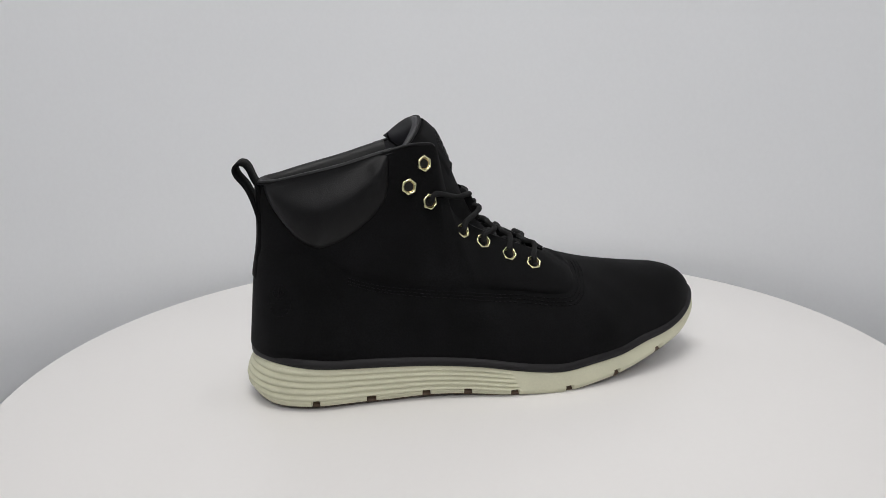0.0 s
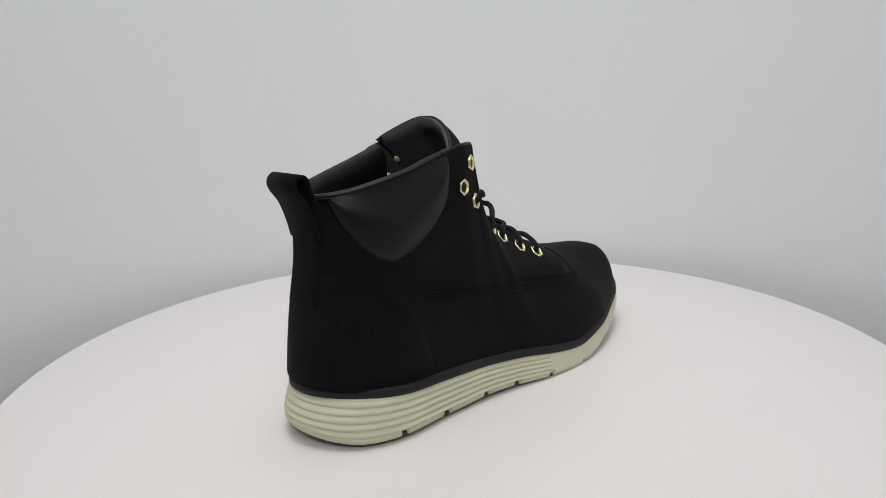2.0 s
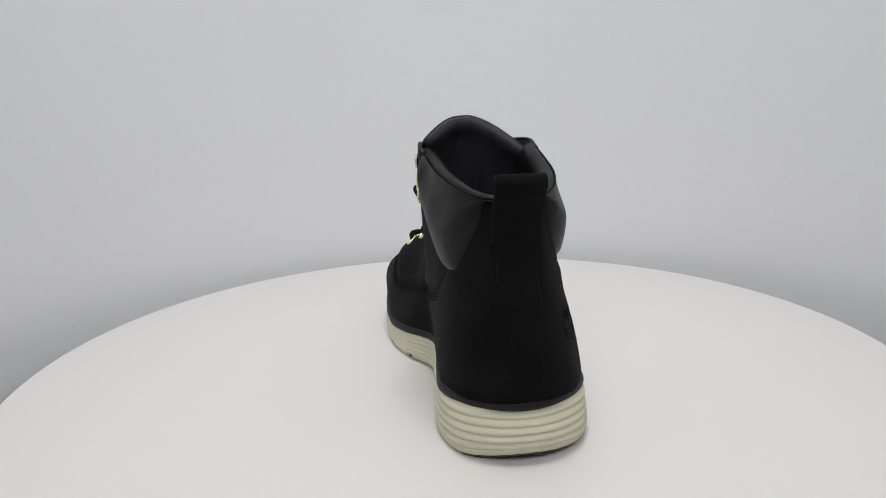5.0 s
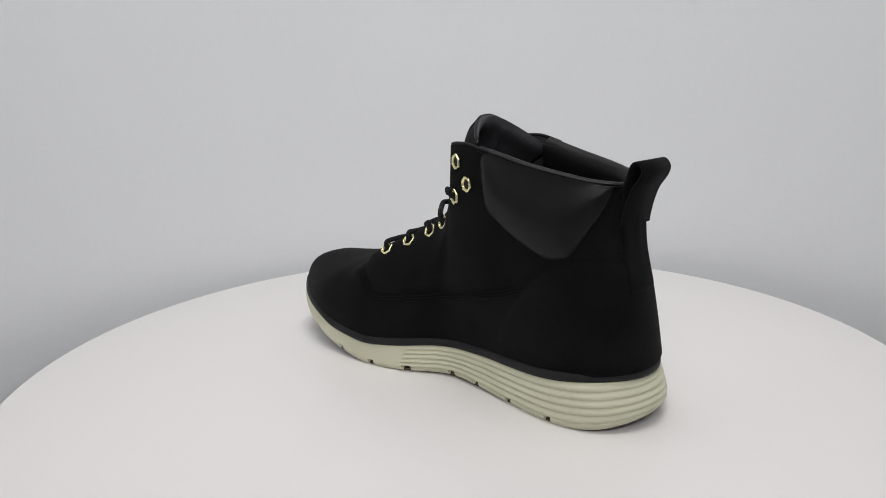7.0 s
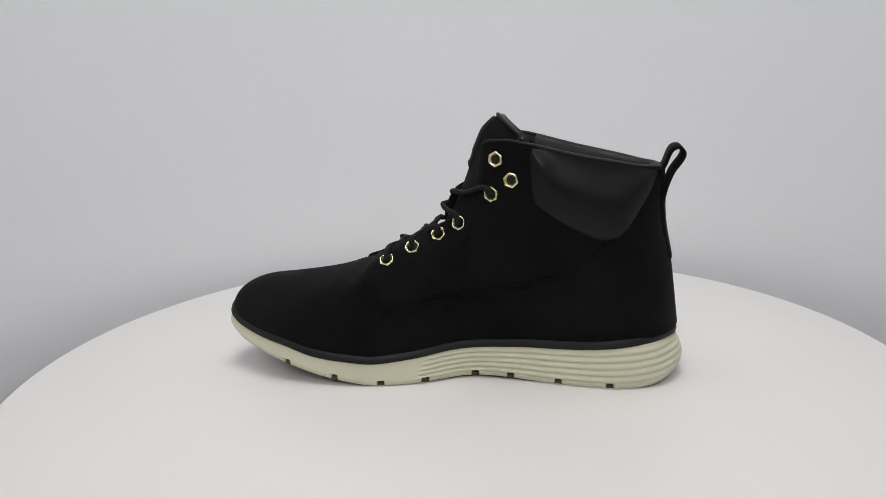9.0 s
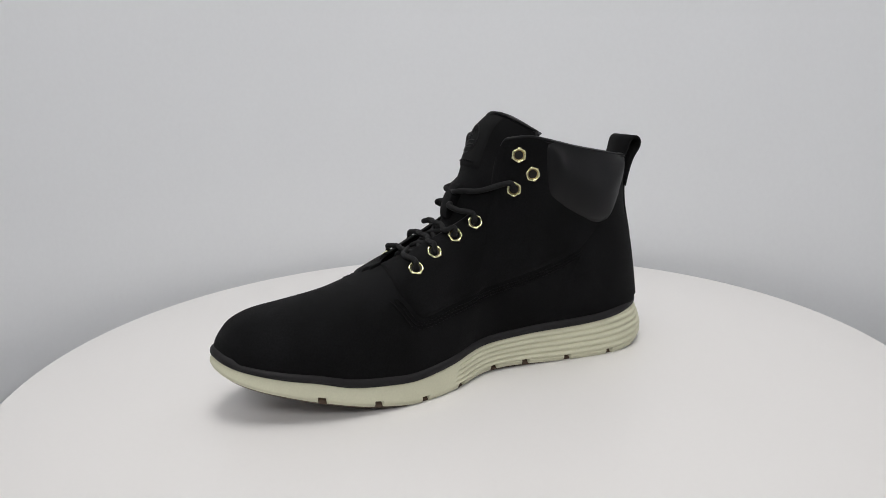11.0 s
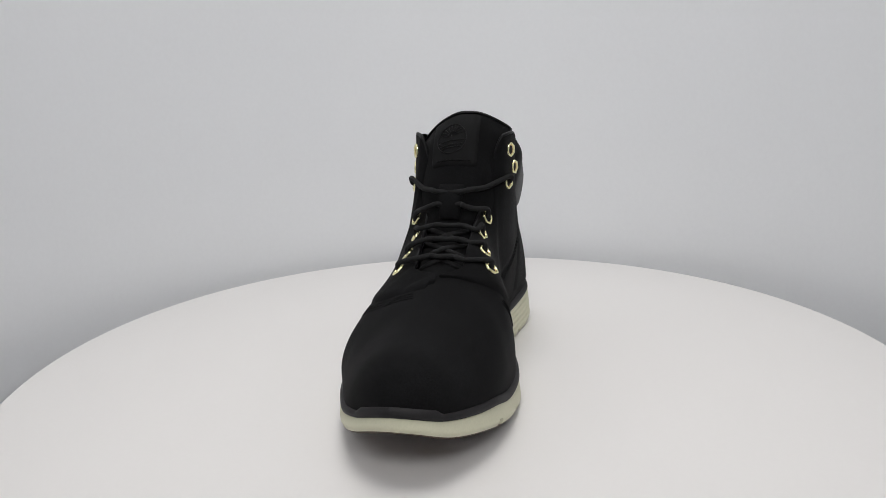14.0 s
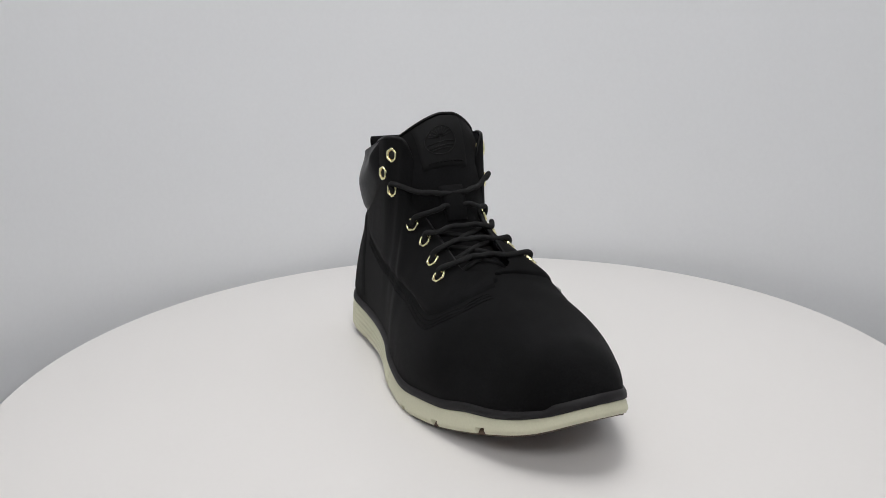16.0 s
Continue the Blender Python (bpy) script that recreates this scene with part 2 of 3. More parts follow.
# upper: columns from the sole's edge (fraction u) to the top line (x, half width, z); k: 0 shaft, 1 vamp
_U = [0.0, 0.05, 0.10, 0.17, 0.25, 0.33, 0.385, 0.425, 0.46, 0.505, 0.56, 0.61, 0.665, 0.705, 0.722, 0.74, 0.80, 0.86, 0.91, 0.955, 0.98, 1.0]
TOP_X = table(_U, [-131.5, -129, -121, -105, -78, -53, -35, -23, -19.5, -16.5, -3, 14, 34, 48, 54, 58, 88, 120, 144, 157.5, 161.5, 163.5])
TOP_H = table(_U, [0, 13, 21, 28.5, 33.5, 34.5, 33.5, 30.5, 26.5, 23, 18.5, 16.5, 16, 16, 10, 0, 0, 0, 0, 0, 0, 0])
TOP_Z = table(_U, [139, 140, 141, 144.3, 150, 156.5, 160, 159, 150, 130, 110, 100, 91, 83.8, 81.3, 79.8, 71, 66, 63, 58.6, 55.6, 54])
CENTRE = table([-150, -100, -40, 0, 60, 120, 175], [-9, -8, -5, -5, -2, 1, 4])


def upper(side, u, v, lift=0.0):
    """A point of the upper's surface, raised by lift along the normal (millimetres)."""
    if lift:
        e = 0.004
        u0, u1, v0, v1 = max(u - e, 0), min(u + e, 1), max(v - e, 0), min(v + e, 1)
        a = upper(side, u1, v) - upper(side, u0, v)
        b = upper(side, u, v1) - upper(side, u, v0)
        n = b.cross(a) * side
        if n.length < 1e-9:
            n = Vector((0, 0, 1))
        return upper(side, u, v) + n.normalized() * lift
    b = edge(side, u, 3.2 + 1.8 * (1 - smooth01(u / 0.2)))
    b.z = z_rand(side, b.x) - 2.5
    t = Vector((TOP_X(u), 0, TOP_Z(u)))
    tuck = smooth01((u - 0.37) / 0.05) * (1 - smooth01((u - 0.46) / 0.06))
    collar = smooth01(u / 0.12) * (1 - smooth01((u - 0.29) / 0.09))
    t.y = CENTRE(t.x) + side * (TOP_H(u) - collar * (2.8 if side == 1 else 1.6) - (0 if side == 1 else 4.0) * tuck)
    t.z += (1.2 if side == 1 else -2.2) * smooth01((u - 0.46) / 0.1) * (1 - smooth01((u - 0.69) / 0.05))
    k = smooth01((u - 0.52) / 0.22)
    a = v * math.pi / 2
    box = smooth01((u - 0.80) / 0.16)                 # the toe cap is boxier than the instep
    flap = 1 - smooth01((u - 0.71) / 0.06)
    lean = (-0.10 + 0.06 * flap if side == 1 else (0.12 + 0.33 * flap) * (1.7 * v - 0.7)) * (1 - box) # the outer side slopes, the inner side stands up
    g = (1 - k) * (1 - (1 - v) ** (1.8 - 0.8 * smooth01((u - 0.38) / 0.2))) + k * (1 - math.cos(a) ** (1.0 - 0.32 * box) + lean * math.sin(2 * a))
    h = (1 - k) * v + k * math.sin(a) ** (1.0 - 0.22 * box)
    p = Vector((b.x + (t.x - b.x) * ((1 - k) * v + k * math.sin(a) ** 2), b.y + (t.y - b.y) * g, b.z + (t.z - b.z) * h))
    # the counter and the ball swell a little above the sole
    back = 1 - smooth01(u / 0.2)
    swell = (1 - k) * (2.0 * (1 - back) * math.sin(math.pi * min(v * 2.2, 1)) - 2.2 * back * math.sin(math.pi * smooth01((v - 0.35) / 0.65)))
    o = edge(side, u) - edge(side, u, 1.0)
    if side == -1:                                    # the outer quarter is fuller over the ankle
        swell += 3.8 * math.sin(math.pi * v) * smooth01((u - 0.36) / 0.1) * (1 - smooth01((u - 0.56) / 0.12))
    else:
        swell += 3.0 * math.sin(math.pi * v) * smooth01((u - 0.56) / 0.1) * (1 - smooth01((u - 0.76) / 0.12))
    return p + Vector((o.x, o.y, 0)) * swell


def make_upper():
    NU, NV = 180, 34
    cols = np.array([[upper(1, i / NU, j / NV) for j in range(NV + 1)] for i in range(NU + 1)]
                    + [[upper(-1, i / NU, j / NV) for j in range(NV + 1)] for i in range(NU - 1, 0, -1)])
    us = np.array([i / NU for i in range(NU + 1)] + [i / NU for i in range(NU - 1, 0, -1)])
    # ease the columns of the vamp into one another
    w = np.array([smooth01((u - 0.66) / 0.05) * (1 - smooth01((u - 0.76) / 0.05)) for u in us])[:, None, None]
    for _ in range(10):
        mean = (np.roll(cols, 1, 0) + np.roll(cols, -1, 0)) / 2
        mean[:, 0], mean[:, -1] = cols[:, 0], cols[:, -1]
        cols = cols + 0.5 * w * (mean - cols)
    rows = [[mm(cols[i, j]) for i in range(len(cols))] for j in range(NV + 1)]
    part("upper", clean(grid(rows, close_u=True), 2e-5), NUBUCK, boot)


make_upper()


# where a point of the side view (x, z) lies on the upper
_N, _M = 240, 80
UV = {}
for _s in (1, -1):
    UV[_s] = np.array([[upper(_s, i / _N, j / _M) for j in range(_M + 1)] for i in range(_N + 1)])


def uv_of(side, x, z):
    d = (UV[side][:, :, 0] - x) ** 2 + (UV[side][:, :, 2] - z) ** 2
    i, j = divmod(int(d.argmin()), _M + 1)
    best = (1e9, 0, 0)
    for a in range(-3, 4):
        for b in range(-3, 4):
            u, v = min(max((i + a / 3) / _N, 0), 1), min(max((j + b / 3) / _M, 0), 1)
            q = upper(side, u, v)
            best = min(best, ((q.x - x) ** 2 + (q.z - z) ** 2, u, v))
    return best[1:]


def uv_line(side, pts, n=4):
    """A smooth line over the upper through side-view points, as (u, v)."""
    return [uv_of(side, q.x, q.y) for q in curve([(x, z, 0) for x, z in pts], n)]


def resample(line, n):
    q = np.array([tuple(p) for p in line], float)
    d = np.concatenate([[0], np.cumsum(np.linalg.norm(np.diff(q, axis=0), axis=1))])
    return [tuple(float(np.interp(t, d, q[:, k])) for k in range(q.shape[1])) for t in np.linspace(0, d[-1], n)]


def patch(side, low, high, lift, n=60, m=16):
    """A panel over the upper between two (u, v) lines; lift(a, b) in millimetres."""
    low, high = resample(low, n), resample(high, n)
    rows = []
    for j in range(m + 1):
        b = j / m
        row = []
        for i in range(n):
            a = i / (n - 1)
            u = low[i][0] + (high[i][0] - low[i][0]) * b
            v = low[i][1] + (high[i][1] - low[i][1]) * b
            row.append(mm(upper(side, u, v, lift(a, b))))
        rows.append(row)
    return clean(grid(rows), 1e-6)


def rim(a, w=0.04):
    return smooth01(a / w) ** 0.5 * smooth01((1 - a) / w) ** 0.5


QUARTER = {1: [(-98, 96), (-80, 80.5), (-60, 74), (-31, 67), (0, 60), (20, 56.5), (40, 53.5), (48, 55), (52, 61), (58, 69), (60, 76), (57, 82)],
           -1: [(-98, 98), (-80, 84), (-60, 77.5), (-30, 72.5), (-8, 69.5), (27, 65), (52, 61), (63, 61.5), (69, 67), (71, 74), (65, 79), (58, 82)]}
COUNTER = {1: [(-58, 38), (-62, 48), (-69, 61), (-84, 81), (-101, 98)], -1: [(-78, 36), (-80, 48), (-85, 66), (-94, 87), (-100, 98)]}
PAD = {1: [(-128, 140), (-125, 128), (-116, 111), (-109, 100.5), (-104, 97), (-95, 96.5), (-86, 99), (-68, 108), (-56, 116.5), (-51.5, 123), (-49.8, 138), (-49.5, 154)],
       -1: [(-127, 140), (-122, 125), (-110, 107.5), (-98, 100.5), (-88, 101.5), (-75, 107), (-60, 118.5), (-52, 130), (-50.5, 143), (-50, 155)]}


def make_panels():
    for side in (1, -1):
        low = uv_line(side, QUARTER[side])
        high = [(0.17 + (0.708 - 0.17) * k / 60, 0.999) for k in range(61)]

        def q_lift(a, b):
            return 1.9 * smooth01(b / 0.05) ** 0.6 * smooth01(a / 0.2) * smooth01((1 - a) / 0.015) + 0.05
        part("quarter", patch(side, low, high, q_lift, 120, 34), NUBUCK, boot)
        # padded collar of smooth leather
        low = uv_line(side, PAD[side])
        high = [(0.080 + (0.337 - 0.080) * k / 40, 1.0) for k in range(41)]

        def p_lift(a, b):
            e = rim(a, 0.2) * (0.5 + 0.5 * smooth01(a / 0.6))
            top = 1 - smooth01((b - 0.42) / 0.58)
            seam = smooth01(min(a / 0.03, b / 0.06, (1 - a) / 0.03, 1.0))
            return -0.2 + 1.3 * seam + e * ((6.6 if side == 1 else 7.2) * math.sin(math.pi / 2 * min(b / 0.6, 1)) ** 0.8 * top + 1.6 * (1 - top))
        part("collar_pad", patch(side, low, high, p_lift, 70, 26), LEATHER, boot, "padded smooth black leather collar panel")
    # heel counter wraps both sides
    rows = []
    lines = {s: resample(uv_line(s, COUNTER[s]), 25) for s in (1, -1)}
    for j in range(25):
        row = []
        for s in (1, -1):
            ue, ve = lines[s][j]
            ks = range(30, -1, -1) if s == 1 else range(1, 31)
            for i in ks:
                a = i / 30
                v = 0.02 + (0.60 - 0.02) * j / 24
                v = v + (ve - v) * smooth01(a)
                row.append(mm(upper(s, ue * a, v, 0.1 + 1.0 * smooth01((1 - a) / 0.05) * smooth01((24 - j) / 1.5))))
        rows.append(row)
    part("heel_counter", clean(grid(rows), 1e-6), NUBUCK, boot)
    # strip up the back
    rows = []
    for j in range(31):
        v = 0.42 + 0.575 * j / 30
        row = []
        for i in range(-12, 13):
            s, a = (1 if i >= 0 else -1), abs(i) / 12
            row.append(mm(upper(s, 0.044 * a + 0.0005, v, 0.2 + 2.0 * smooth01((1 - a) / 0.1) * smooth01(j / 1.2))))
        rows.append(row)
    part("backstay", clean(grid(rows), 1e-6), NUBUCK, boot)


make_panels()


def make_pull_tab():
    path = curve([(-132.0, 0, 117), (-134.3, 0, 127), (-138.0, 0, 137), (-143.2, 0, 144.5), (-144.4, 0, 149), (-141.8, 0, 152.2),
                  (-138.0, 0, 151.6), (-135.6, 0, 148), (-133.4, 0, 142), (-130.4, 0, 136), (-128.5, 0, 130)], 6)
    n, half, th = len(path), 13.2, 1.1
    rows = []
    for i, p in enumerate(path):
        t = (path[min(i + 1, n - 1)] - path[max(i - 1, 0)]).normalized()
        nr = Vector((t.z, 0, -t.x))
        h = half - 1.2 * math.exp(-((i - n * 0.8) / 8) ** 2)
        ring = []
        for y, o in ((-h, 0), (-h + 0.5, th), (h - 0.5, th), (h, 0), (h - 0.5, -th), (-h + 0.5, -th)):
            ring.append(mm(p + nr * o + Vector((0, y - 9.4 + 0.4 * math.sin(i * 0.12), 0))))
        rows.append(ring)
    bm = grid(rows, close_u=True)
    part("pull_tab", clean(bm), NUBUCK, boot, "looped black nubuck pull tab at the heel")


make_pull_tab()


def make_lining():
    # rolled collar edge and lining inside the shaft
    us = [0.345 * k / 60 for k in range(61)]
    prof = [(1.0, 2.2, -1.2), (1.0, 1.3, -0.3), (1.0, 0.6, 0.8), (1.0, -0.4, 1.5), (1.0, -2.0, 1.8), (1.0, -4.0, 1.2), (1.0, -6.0, 0.0), (0.98, -7.6, -0.6), (0.95, -8.4, 0), (0.9, -8.8, 0), (0.8, -8.4, 0), (0.65, -7.0, 0), (0.45, -6, 0), (0.2, -5, 0)]
    rows = []
    for v, l, dz in prof:
        row = [upper(1, u, v, l) + Vector((0, 0, dz)) for u in us[::-1]] + [upper(-1, u, v, l) + Vector((0, 0, dz)) for u in us[1:]]
        rows.append([mm(q) for q in row])
    part("lining", clean(grid(rows), 1e-6), LEATHER, boot, "charcoal synthetic lining with rolled collar edge")
    # sewn seam between the pads and the rolled edge
    pts = [upper(1, u, 1.0, 1.5) + Vector((0, 0, 0.1)) for u in us[::-1]] + [upper(-1, u, 1.0, 1.5) + Vector((0, 0, 0.1)) for u in us[1:]]
    part("collar_seam", tube([mm(p) for p in pts], 0.0005, 6), THREAD, boot)
    # bound edges of the eyelet flaps
    for side in (1, -1):
        pts = [upper(side, 0.325 + (0.708 - 0.325) * k / 90, 1.0) + Vector((0, side * 0.7, 0.5)) for k in range(91)]
        part("edge_binding", tube([mm(p) for p in pts], 0.0012, 8), LEATHER, boot)
        # inner faces of the flaps
        rows = []
        for v in (1.0, 0.93, 0.86, 0.78, 0.7, 0.6):
            rows.append([mm(upper(side, 0.32 + (0.70 - 0.32) * k / 60, v, -1.2 - 2.0 * (1 - v))) for k in range(61)])
        part("flap_lining", clean(grid(rows), 1e-6), LINING, boot)
    # insole
    rows = []
    loop = around(80)
    for ins in (11, 20, 30):
        rows.append([mm(edge(s, u, ins) + Vector((0, 0, min(Z_RAND(edge(s, u).x) + 3, 38)))) for s, u in loop])
    part("insole", clean(grid(rows, close_u=True)), LINING, boot)


make_lining()

T_X = table([0, 0.2, 0.4, 0.6, 0.8, 0.92, 1.0], [58, 32, 12, -2.5, -12, -18.5, -26])
T_Z = table([0, 0.2, 0.4, 0.6, 0.8, 0.92, 1.0], [79, 89, 103, 130, 155, 168, 174.5])
T_W = table([0, 0.25, 0.5, 0.7, 1.0], [15, 19, 25, 31, 33])


def tongue_at(s, w, lift=0.0):
    """The tongue's outer face: s from throat to top, w from -1 (right) to 1 (left)."""
    x, z, hw = T_X(s), T_Z(s), T_W(s)
    up = smooth01((s - 0.5) / 0.5)
    off = w - 0.20 * up
    fall = abs(w) ** 2.2
    drop = up * max(abs(off) - 0.12, 0) ** 1.5 * 17
    back = fall * (5 + 15 * s)
    a = math.atan2(T_Z(min(s + 0.02, 1)) - T_Z(s - 0.02), T_X(s - 0.02) - T_X(min(s + 0.02, 1)))
    n = Vector((math.sin(a), 0.5 * w, math.cos(a))).normalized()
    return Vector((x - back, CENTRE(x) + 0.5 + hw * w, z - fall * 4 - drop)) + n * lift


def make_tongue():
    outer = [[mm(tongue_at(j / 48, -1 + i / 14)) for i in range(29)] for j in range(49)]
    t = part("tongue", clean(grid(outer)), NUBUCK, boot, "black nubuck tongue under the laces")
    inner = [[mm(tongue_at(1.0, -1 + i / 28)) for i in range(57)], [mm(tongue_at(1.0, -1 + i / 28) + Vector((-1.5, 0, 1.2))) for i in range(57)],
             [mm(tongue_at(1.0, -1 + i / 28) + Vector((-5.0 * (0.2 + 0.8 * (1 - abs(-1 + i / 28) ** 5)), 0, 0.6))) for i in range(57)]]

    def thick(w):
        return 0.15 + 0.85 * (1 - abs(w) ** 5)

    def fold(w):
        return 3.2 * math.exp(-((w + 0.22) / 0.09) ** 2) - 2.0 * math.exp(-((w - 0.30) / 0.12) ** 2) + 0.8 * math.exp(-((w - 0.62) / 0.08) ** 2)
    inner += [[mm(tongue_at(j / 48, -1 + i / 28, -(6.0 + fold(-1 + i / 28) * smooth01((48 - j) / 8)) * thick(-1 + i / 28))) for i in range(57)] for j in range(46, -1, -2)]
    part("tongue_lining", clean(grid(inner)), LINING, t, "smooth black leather tongue lining")
    part("tongue_piping", tube([mm(tongue_at(0.72 + 0.028 * i, -1, -0.6)) for i in range(10)] + [mm(tongue_at(1.0, -1 + i / 20) + Vector((-0.6, 0, 0.9))) for i in range(1, 40)]
                               + [mm(tongue_at(0.972 - 0.028 * i, 1, -0.6)) for i in range(10)], 0.0011, 8), LEATHER, t)
    # leather patch with an embossed round mark and a stitched lower edge
    w0, w1, s0, s1 = -0.56, 0.46, 0.685, 0.985
    rows = []
    for j in range(25):
        row = []
        for i in range(31):
            a, b = i / 30, j / 24
            e = smooth01(min(a, 1 - a) / 0.03) * smooth01(min(b, 1.2 - b) / 0.04)
            row.append(mm(tongue_at(s0 + (s1 - s0) * b, w0 + (w1 - w0) * a, 0.15 + 1.1 * e)))
        rows.append(row)
    p = part("patch", clean(grid(rows)), LEATHER_MATT, t, "matt leather patch with embossed round mark")

    def on_patch(y, z, lift=1.45):
        s = 0.835 + z / 122
        return mm(tongue_at(s, -0.10 + y / 32, lift))
    ring = [on_patch(10.2 * math.cos(a), 10.2 * math.sin(a)) for a in (k * math.tau / 48 for k in range(48))]
    bm = tube(ring, 0.0003, 6, closed=True)
    for y0, z0, y1, z1 in ((-9, -1.5, 9, -1.5), (-8, -4.8, 8, -4.0), (-7, -6.6, 7, -6.0), (0, -1.5, 0, 3)):
        tube([on_patch(y0 + (y1 - y0) * k / 8, z0 + (z1 - z0) * k / 8) for k in range(9)], 0.0003, 6, bm)
    for k in range(-4, 5):
        a = math.pi / 2 + k * 0.3
        tube([on_patch(r * math.cos(a), 1.5 + r * math.sin(a) * 0.95) for r in (1.5, 4, 6.5, 8.3)], 0.0003, 6, bm)
    part("emblem", bm, LEATHER, t)
    bm = bmesh.new()
    for k in range(10):
        tube([mm(tongue_at(0.712, -0.42 + k * 0.078 + d, 1.5)) for d in (0, 0.025, 0.05)], 0.0006, 6, bm)
    part("stitching", bm, THREAD, t)
    # lace keeper
    rows = []
    for j in range(17):
        row = []
        for i in range(13):
            a, b = i / 12, j / 16
            e = smooth01(min(a, 1 - a) / 0.08)
            row.append(mm(tongue_at(0.43 + 0.16 * b, -0.36 + 0.62 * a, 0.4 + e * (1.2 + 3.6 * math.sin(math.pi * b) ** 0.7))))
        rows.append(row)
    part("lace_keeper", clean(grid(rows)), NUBUCK, t, "nubuck loop that holds the laces")


LEATHER_MATT = material("matt black leather", (0.0036, 0.0036, 0.004), 0.8, grain=0.2, grain_scale=900, stain=0.2, stain_scale=60,
                        bump=0.3, bump_scale=1500, spec=0.2)
make_tongue()

# eyelets, top to bottom: (x, z) on each flap
EYELETS = {1: [(-30.2, 149.1), (-39.1, 136.3), (-26.7, 127.2), (-3.4, 105.4), (11.5, 97.4), (28.8, 89.2), (44.3, 81.7)],
           -1: [(-30.0, 148.8), (-39.3, 135.3), (-27.4, 124.9), (-6.3, 102.7), (8.5, 93.9), (25.7, 84.4), (41.9, 77.6)]}
FRAME = {}


def eyelet_frame(side, k):
    u, v = uv_of(side, *EYELETS[side][k])
    p = upper(side, u, v, 1.5)
    n = upper(side, u, v, 2.5) - p
    turn = 0.22 if k < 3 else 0.0                      # the flap's upper eyelets face a little forwards
    n = Vector((n.x * 0.55 + turn, n.y, n.z * 0.85)).normalized()
    p = p + n * (0.35 + 2.5 * turn)
    inward = Vector((0, -side, 0)) + Vector((0, 0, 0.4))
    x = (inward - n * inward.dot(n)).normalized()
    return p, n, x, n.cross(x)


def make_eyelets():
    for side in (1, -1):
        for k in range(7):
            p, n, x, y = FRAME[side, k] = eyelet_frame(side, k)
            spin = 0.35 * math.sin(3.1 * k + side)
            bm = bmesh.new()
            N = 36

            def ring(rad, h, hexed):
                out = []
                for i in range(N):
                    a = i * math.tau / N
                    r = rad
                    if hexed:
                        r = rad * math.cos(math.pi / 6) / math.cos((a % (math.pi / 3)) - math.pi / 6)
                        r = min(r, rad * 0.985)
                    out.append(mm(p + (x * math.cos(a + spin) + y * math.sin(a + spin)) * r + n * h))
                return out
            grid([ring(5.3, -0.2, True), ring(5.3, 0.7, True), ring(4.9, 1.15, True), ring(4.1, 1.2, False), ring(3.6, 0.9, False), ring(3.3, 0.1, False)], close_u=True, bm=bm)
            e = part("eyelet", clean(bm, 1e-7), BRASS, boot, "hexagonal pale brass eyelet")
            bm = grid([ring(3.35, 0.55, False), ring(3.2, 0.3, False), ring(2.9, 0.08, False)], close_u=True)
            part("shank", clean(bm, 1e-7), BRASS_IN, e)
            # no opening is cut: a near-black disc paints the shade inside the eyelet
            bm = bmesh.new()
            bm.faces.new([bm.verts.new(q) for q in ring(3.0, 0.12, False)])
            part("hole_shade", clean(bm, 1e-7), HOLE_SHADE, e)
            if k < 2:
                bm = grid([ring(0.2, -5.9, False), ring(1.6, -5.6, False), ring(2.8, -5.0, False), ring(3.5, -4.3, False), ring(3.7, -3.6, False)], close_u=True)
                part("washer", clean(bm, 1e-7), BRASS_MATT, e)


# near-black colour for the shade within the eyelets
HOLE_SHADE = material("painted eyelet shade", (0.004, 0.003, 0.002), 0.8, grain=0.2)
make_eyelets()


def cord(points, bm, n=7):
    """A slightly uneven woven lace."""
    q = [mm(p) for p in curve(points, n)]
    return tube(q, lambda t: 0.0018 + 0.00008 * math.sin(t * 90), 10, bm)


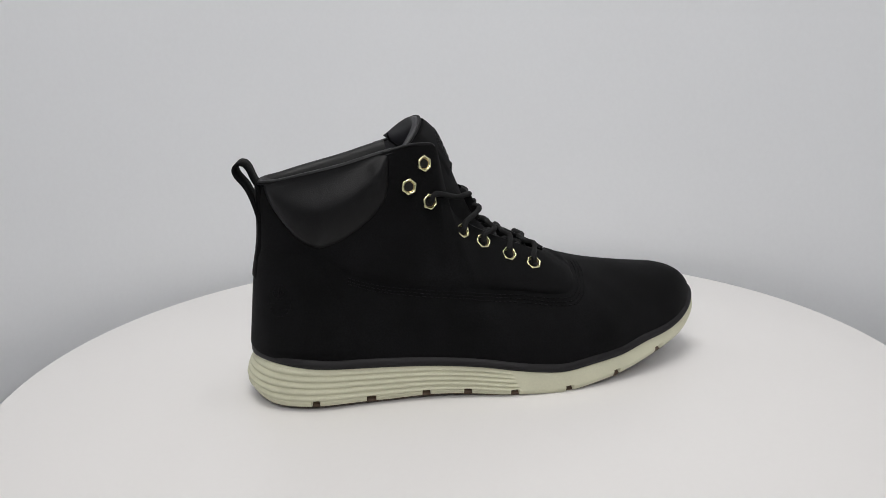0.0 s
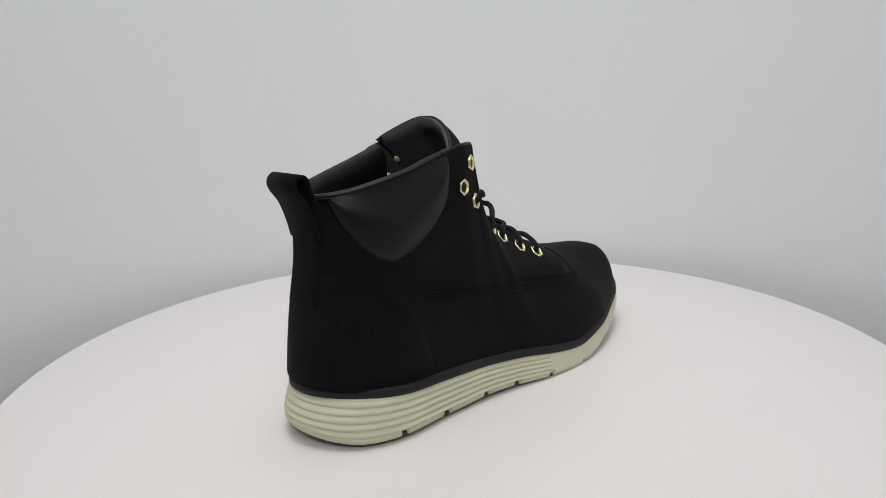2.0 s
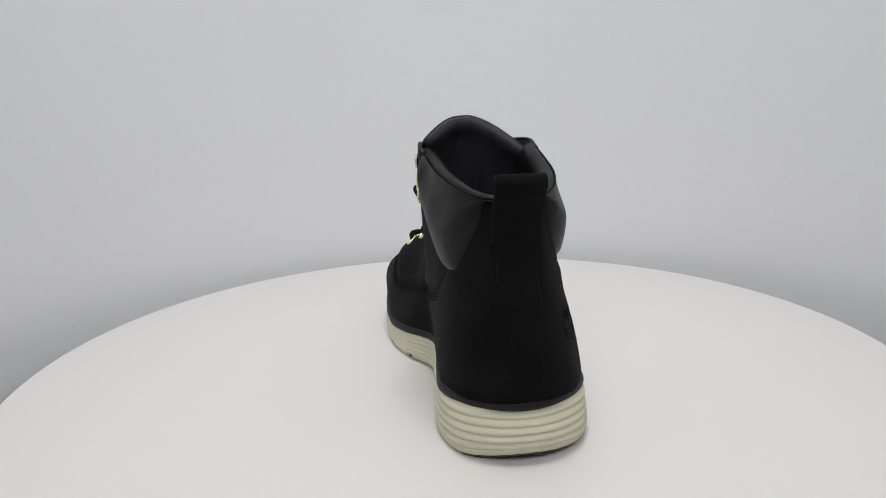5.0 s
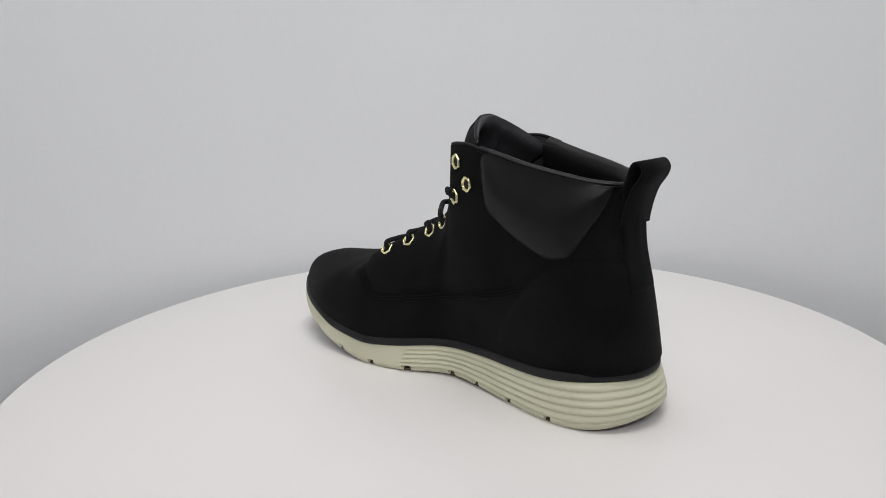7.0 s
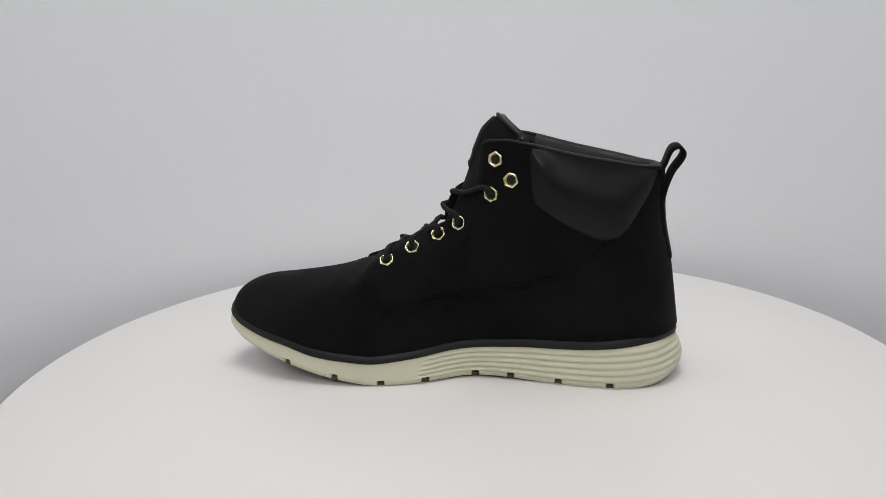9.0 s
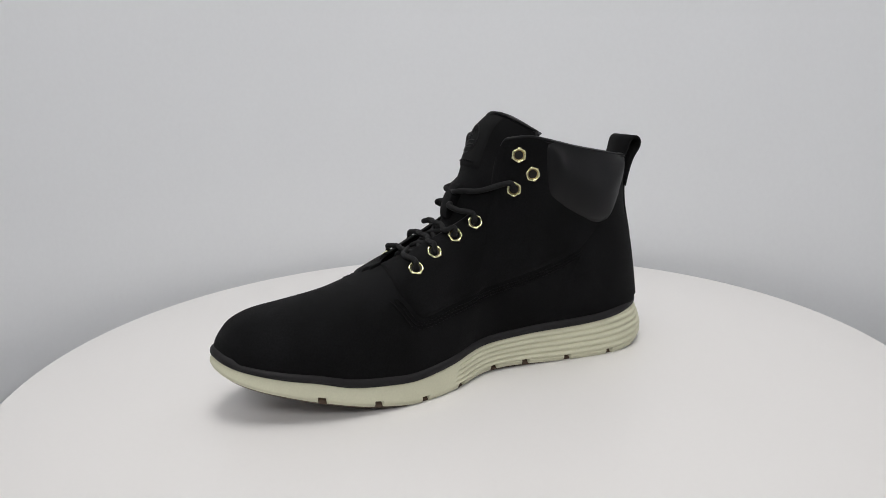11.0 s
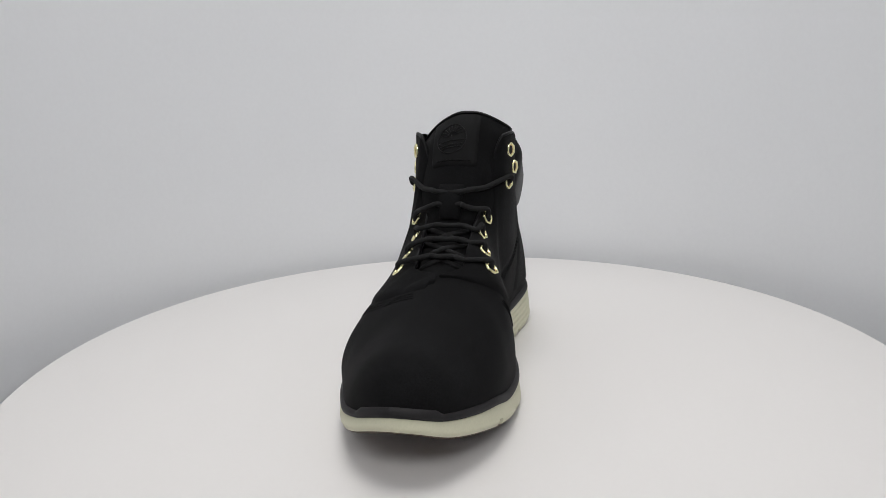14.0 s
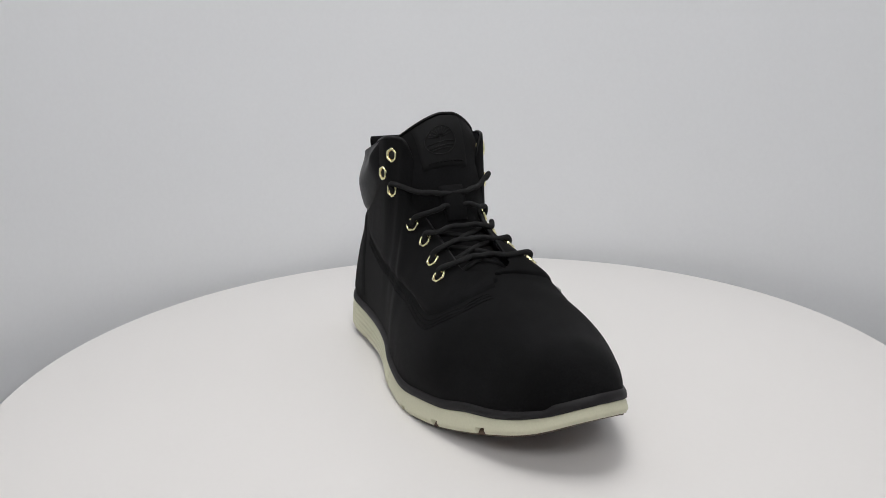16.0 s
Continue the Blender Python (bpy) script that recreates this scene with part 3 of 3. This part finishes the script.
def make_laces():
    bm = bmesh.new()
    # bars from eyelet to eyelet over the tongue: eyelet, tongue position at the middle, height over it
    for k, s, h in ((6, 0.125, 4.5), (5, 0.265, 4.8), (4, 0.375, 4.6), (3, 0.495, 2.6), (2, 0.55, 2.6)):
        pts = []
        for side in (-1, 1):
            p, n, x, y = FRAME[side, k]
            if k > 3:
                near = tongue_at(s - 0.045, 0.75 * side, h + 4.5)
                arc = [p - n * 2.0, p + n * 1.2 + x * 1.0, p + n * 3.0 + x * 4.5, near, tongue_at(s, 0.4 * side, h + 0.8)]
            else:
                hold = tongue_at(s, 0.30 * side - 0.05, h + 2.4)
                up = Vector((3.0, 0, 0.6)) if k == 2 else Vector((4.5, 0, 1.5))
                arc = [p - n * 2.0, p + n * 1.6 + x * 1.2, p + n * 2.9 + x * 6.0, p.lerp(hold, 0.55) + n * 2.4 + up * 0.5, p.lerp(hold, 0.8) + up, hold]
            pts += arc if side == -1 else [tongue_at(s, -0.05, h)] + arc[::-1]
        cord(pts, bm)
    # strands crossing lower down on the tongue
    for sa, sb in ((0.10, 0.17), (0.18, 0.26), (0.28, 0.37)):
        for side in (1, -1):
            pts = [tongue_at(sa - 0.02, -0.98 * side, -0.5), tongue_at(sa, -0.6 * side, 0.4), tongue_at((sa + sb) / 2, 0, 0.9 + 0.5 * side), tongue_at(sb, 0.6 * side, 0.4), tongue_at(sb + 0.02, 0.98 * side, -0.5)]
            cord(pts, bm, 5)
    part("lace", bm, CORD, boot, "black round woven lace")


make_laces()


def make_stitches():
    for side in (1, -1):
        rows = ((0, 2.6), (1, 4.6), (2, 6.6))
        base = QUARTER[side]
        bm = bmesh.new()
        for _, d in rows:
            line = resample(uv_line(side, [(x + (1.2 * d if i > 5 else 0) * (0.5 if i == 6 else 1), z - d * (1.0 if i < 7 else 0.25)) for i, (x, z) in enumerate(base[1:10])]), 84)
            for (ua, va), (ub, vb) in zip(line, line[1:]):
                p0, q = upper(side, ua, va, 0.15), upper(side, ua + (ub - ua) * 0.65, va + (vb - va) * 0.65, 0.15)
                tube([mm(p0), mm((p0 + q) / 2 + Vector((0, side * 0.2, 0.1))), mm(q)], 0.0003, 4, bm)
        part("stitching", bm, THREAD, boot)


make_stitches()


def make_heel_mark():
    # embossed round mark on the outer side of the heel
    bm = bmesh.new()

    u0, v0 = uv_of(-1, -122, 69)

    def at(dx, dz):
        return mm(upper(-1, u0 + dx / 345, v0 + dz / 103, 1.2))
    tube([at(9 * math.cos(a), 9 * math.sin(a)) for a in (k * math.tau / 40 for k in range(40))], 0.00025, 6, bm, True)
    for z in (-2, -4.5):
        tube([at(-7 + k * 2, z) for k in range(8)], 0.00035, 6, bm)
    for k in range(-3, 4):
        a = math.pi / 2 + k * 0.33
        tube([at(r * math.cos(a), r * math.sin(a)) for r in (1, 4, 7)], 0.0004, 6, bm)
    part("emblem", bm, NUBUCK, boot)


make_heel_mark()


def motions():
    rows = [(t, pose(0, 0, 0, 0, 0, START + RATE * t + 168.5)) for t in range(17)]
    walk(turntable, [(t, pose(-0.003, 0.0069, 0) @ m) for t, m in rows])
    walk(boot, rows)


motions()
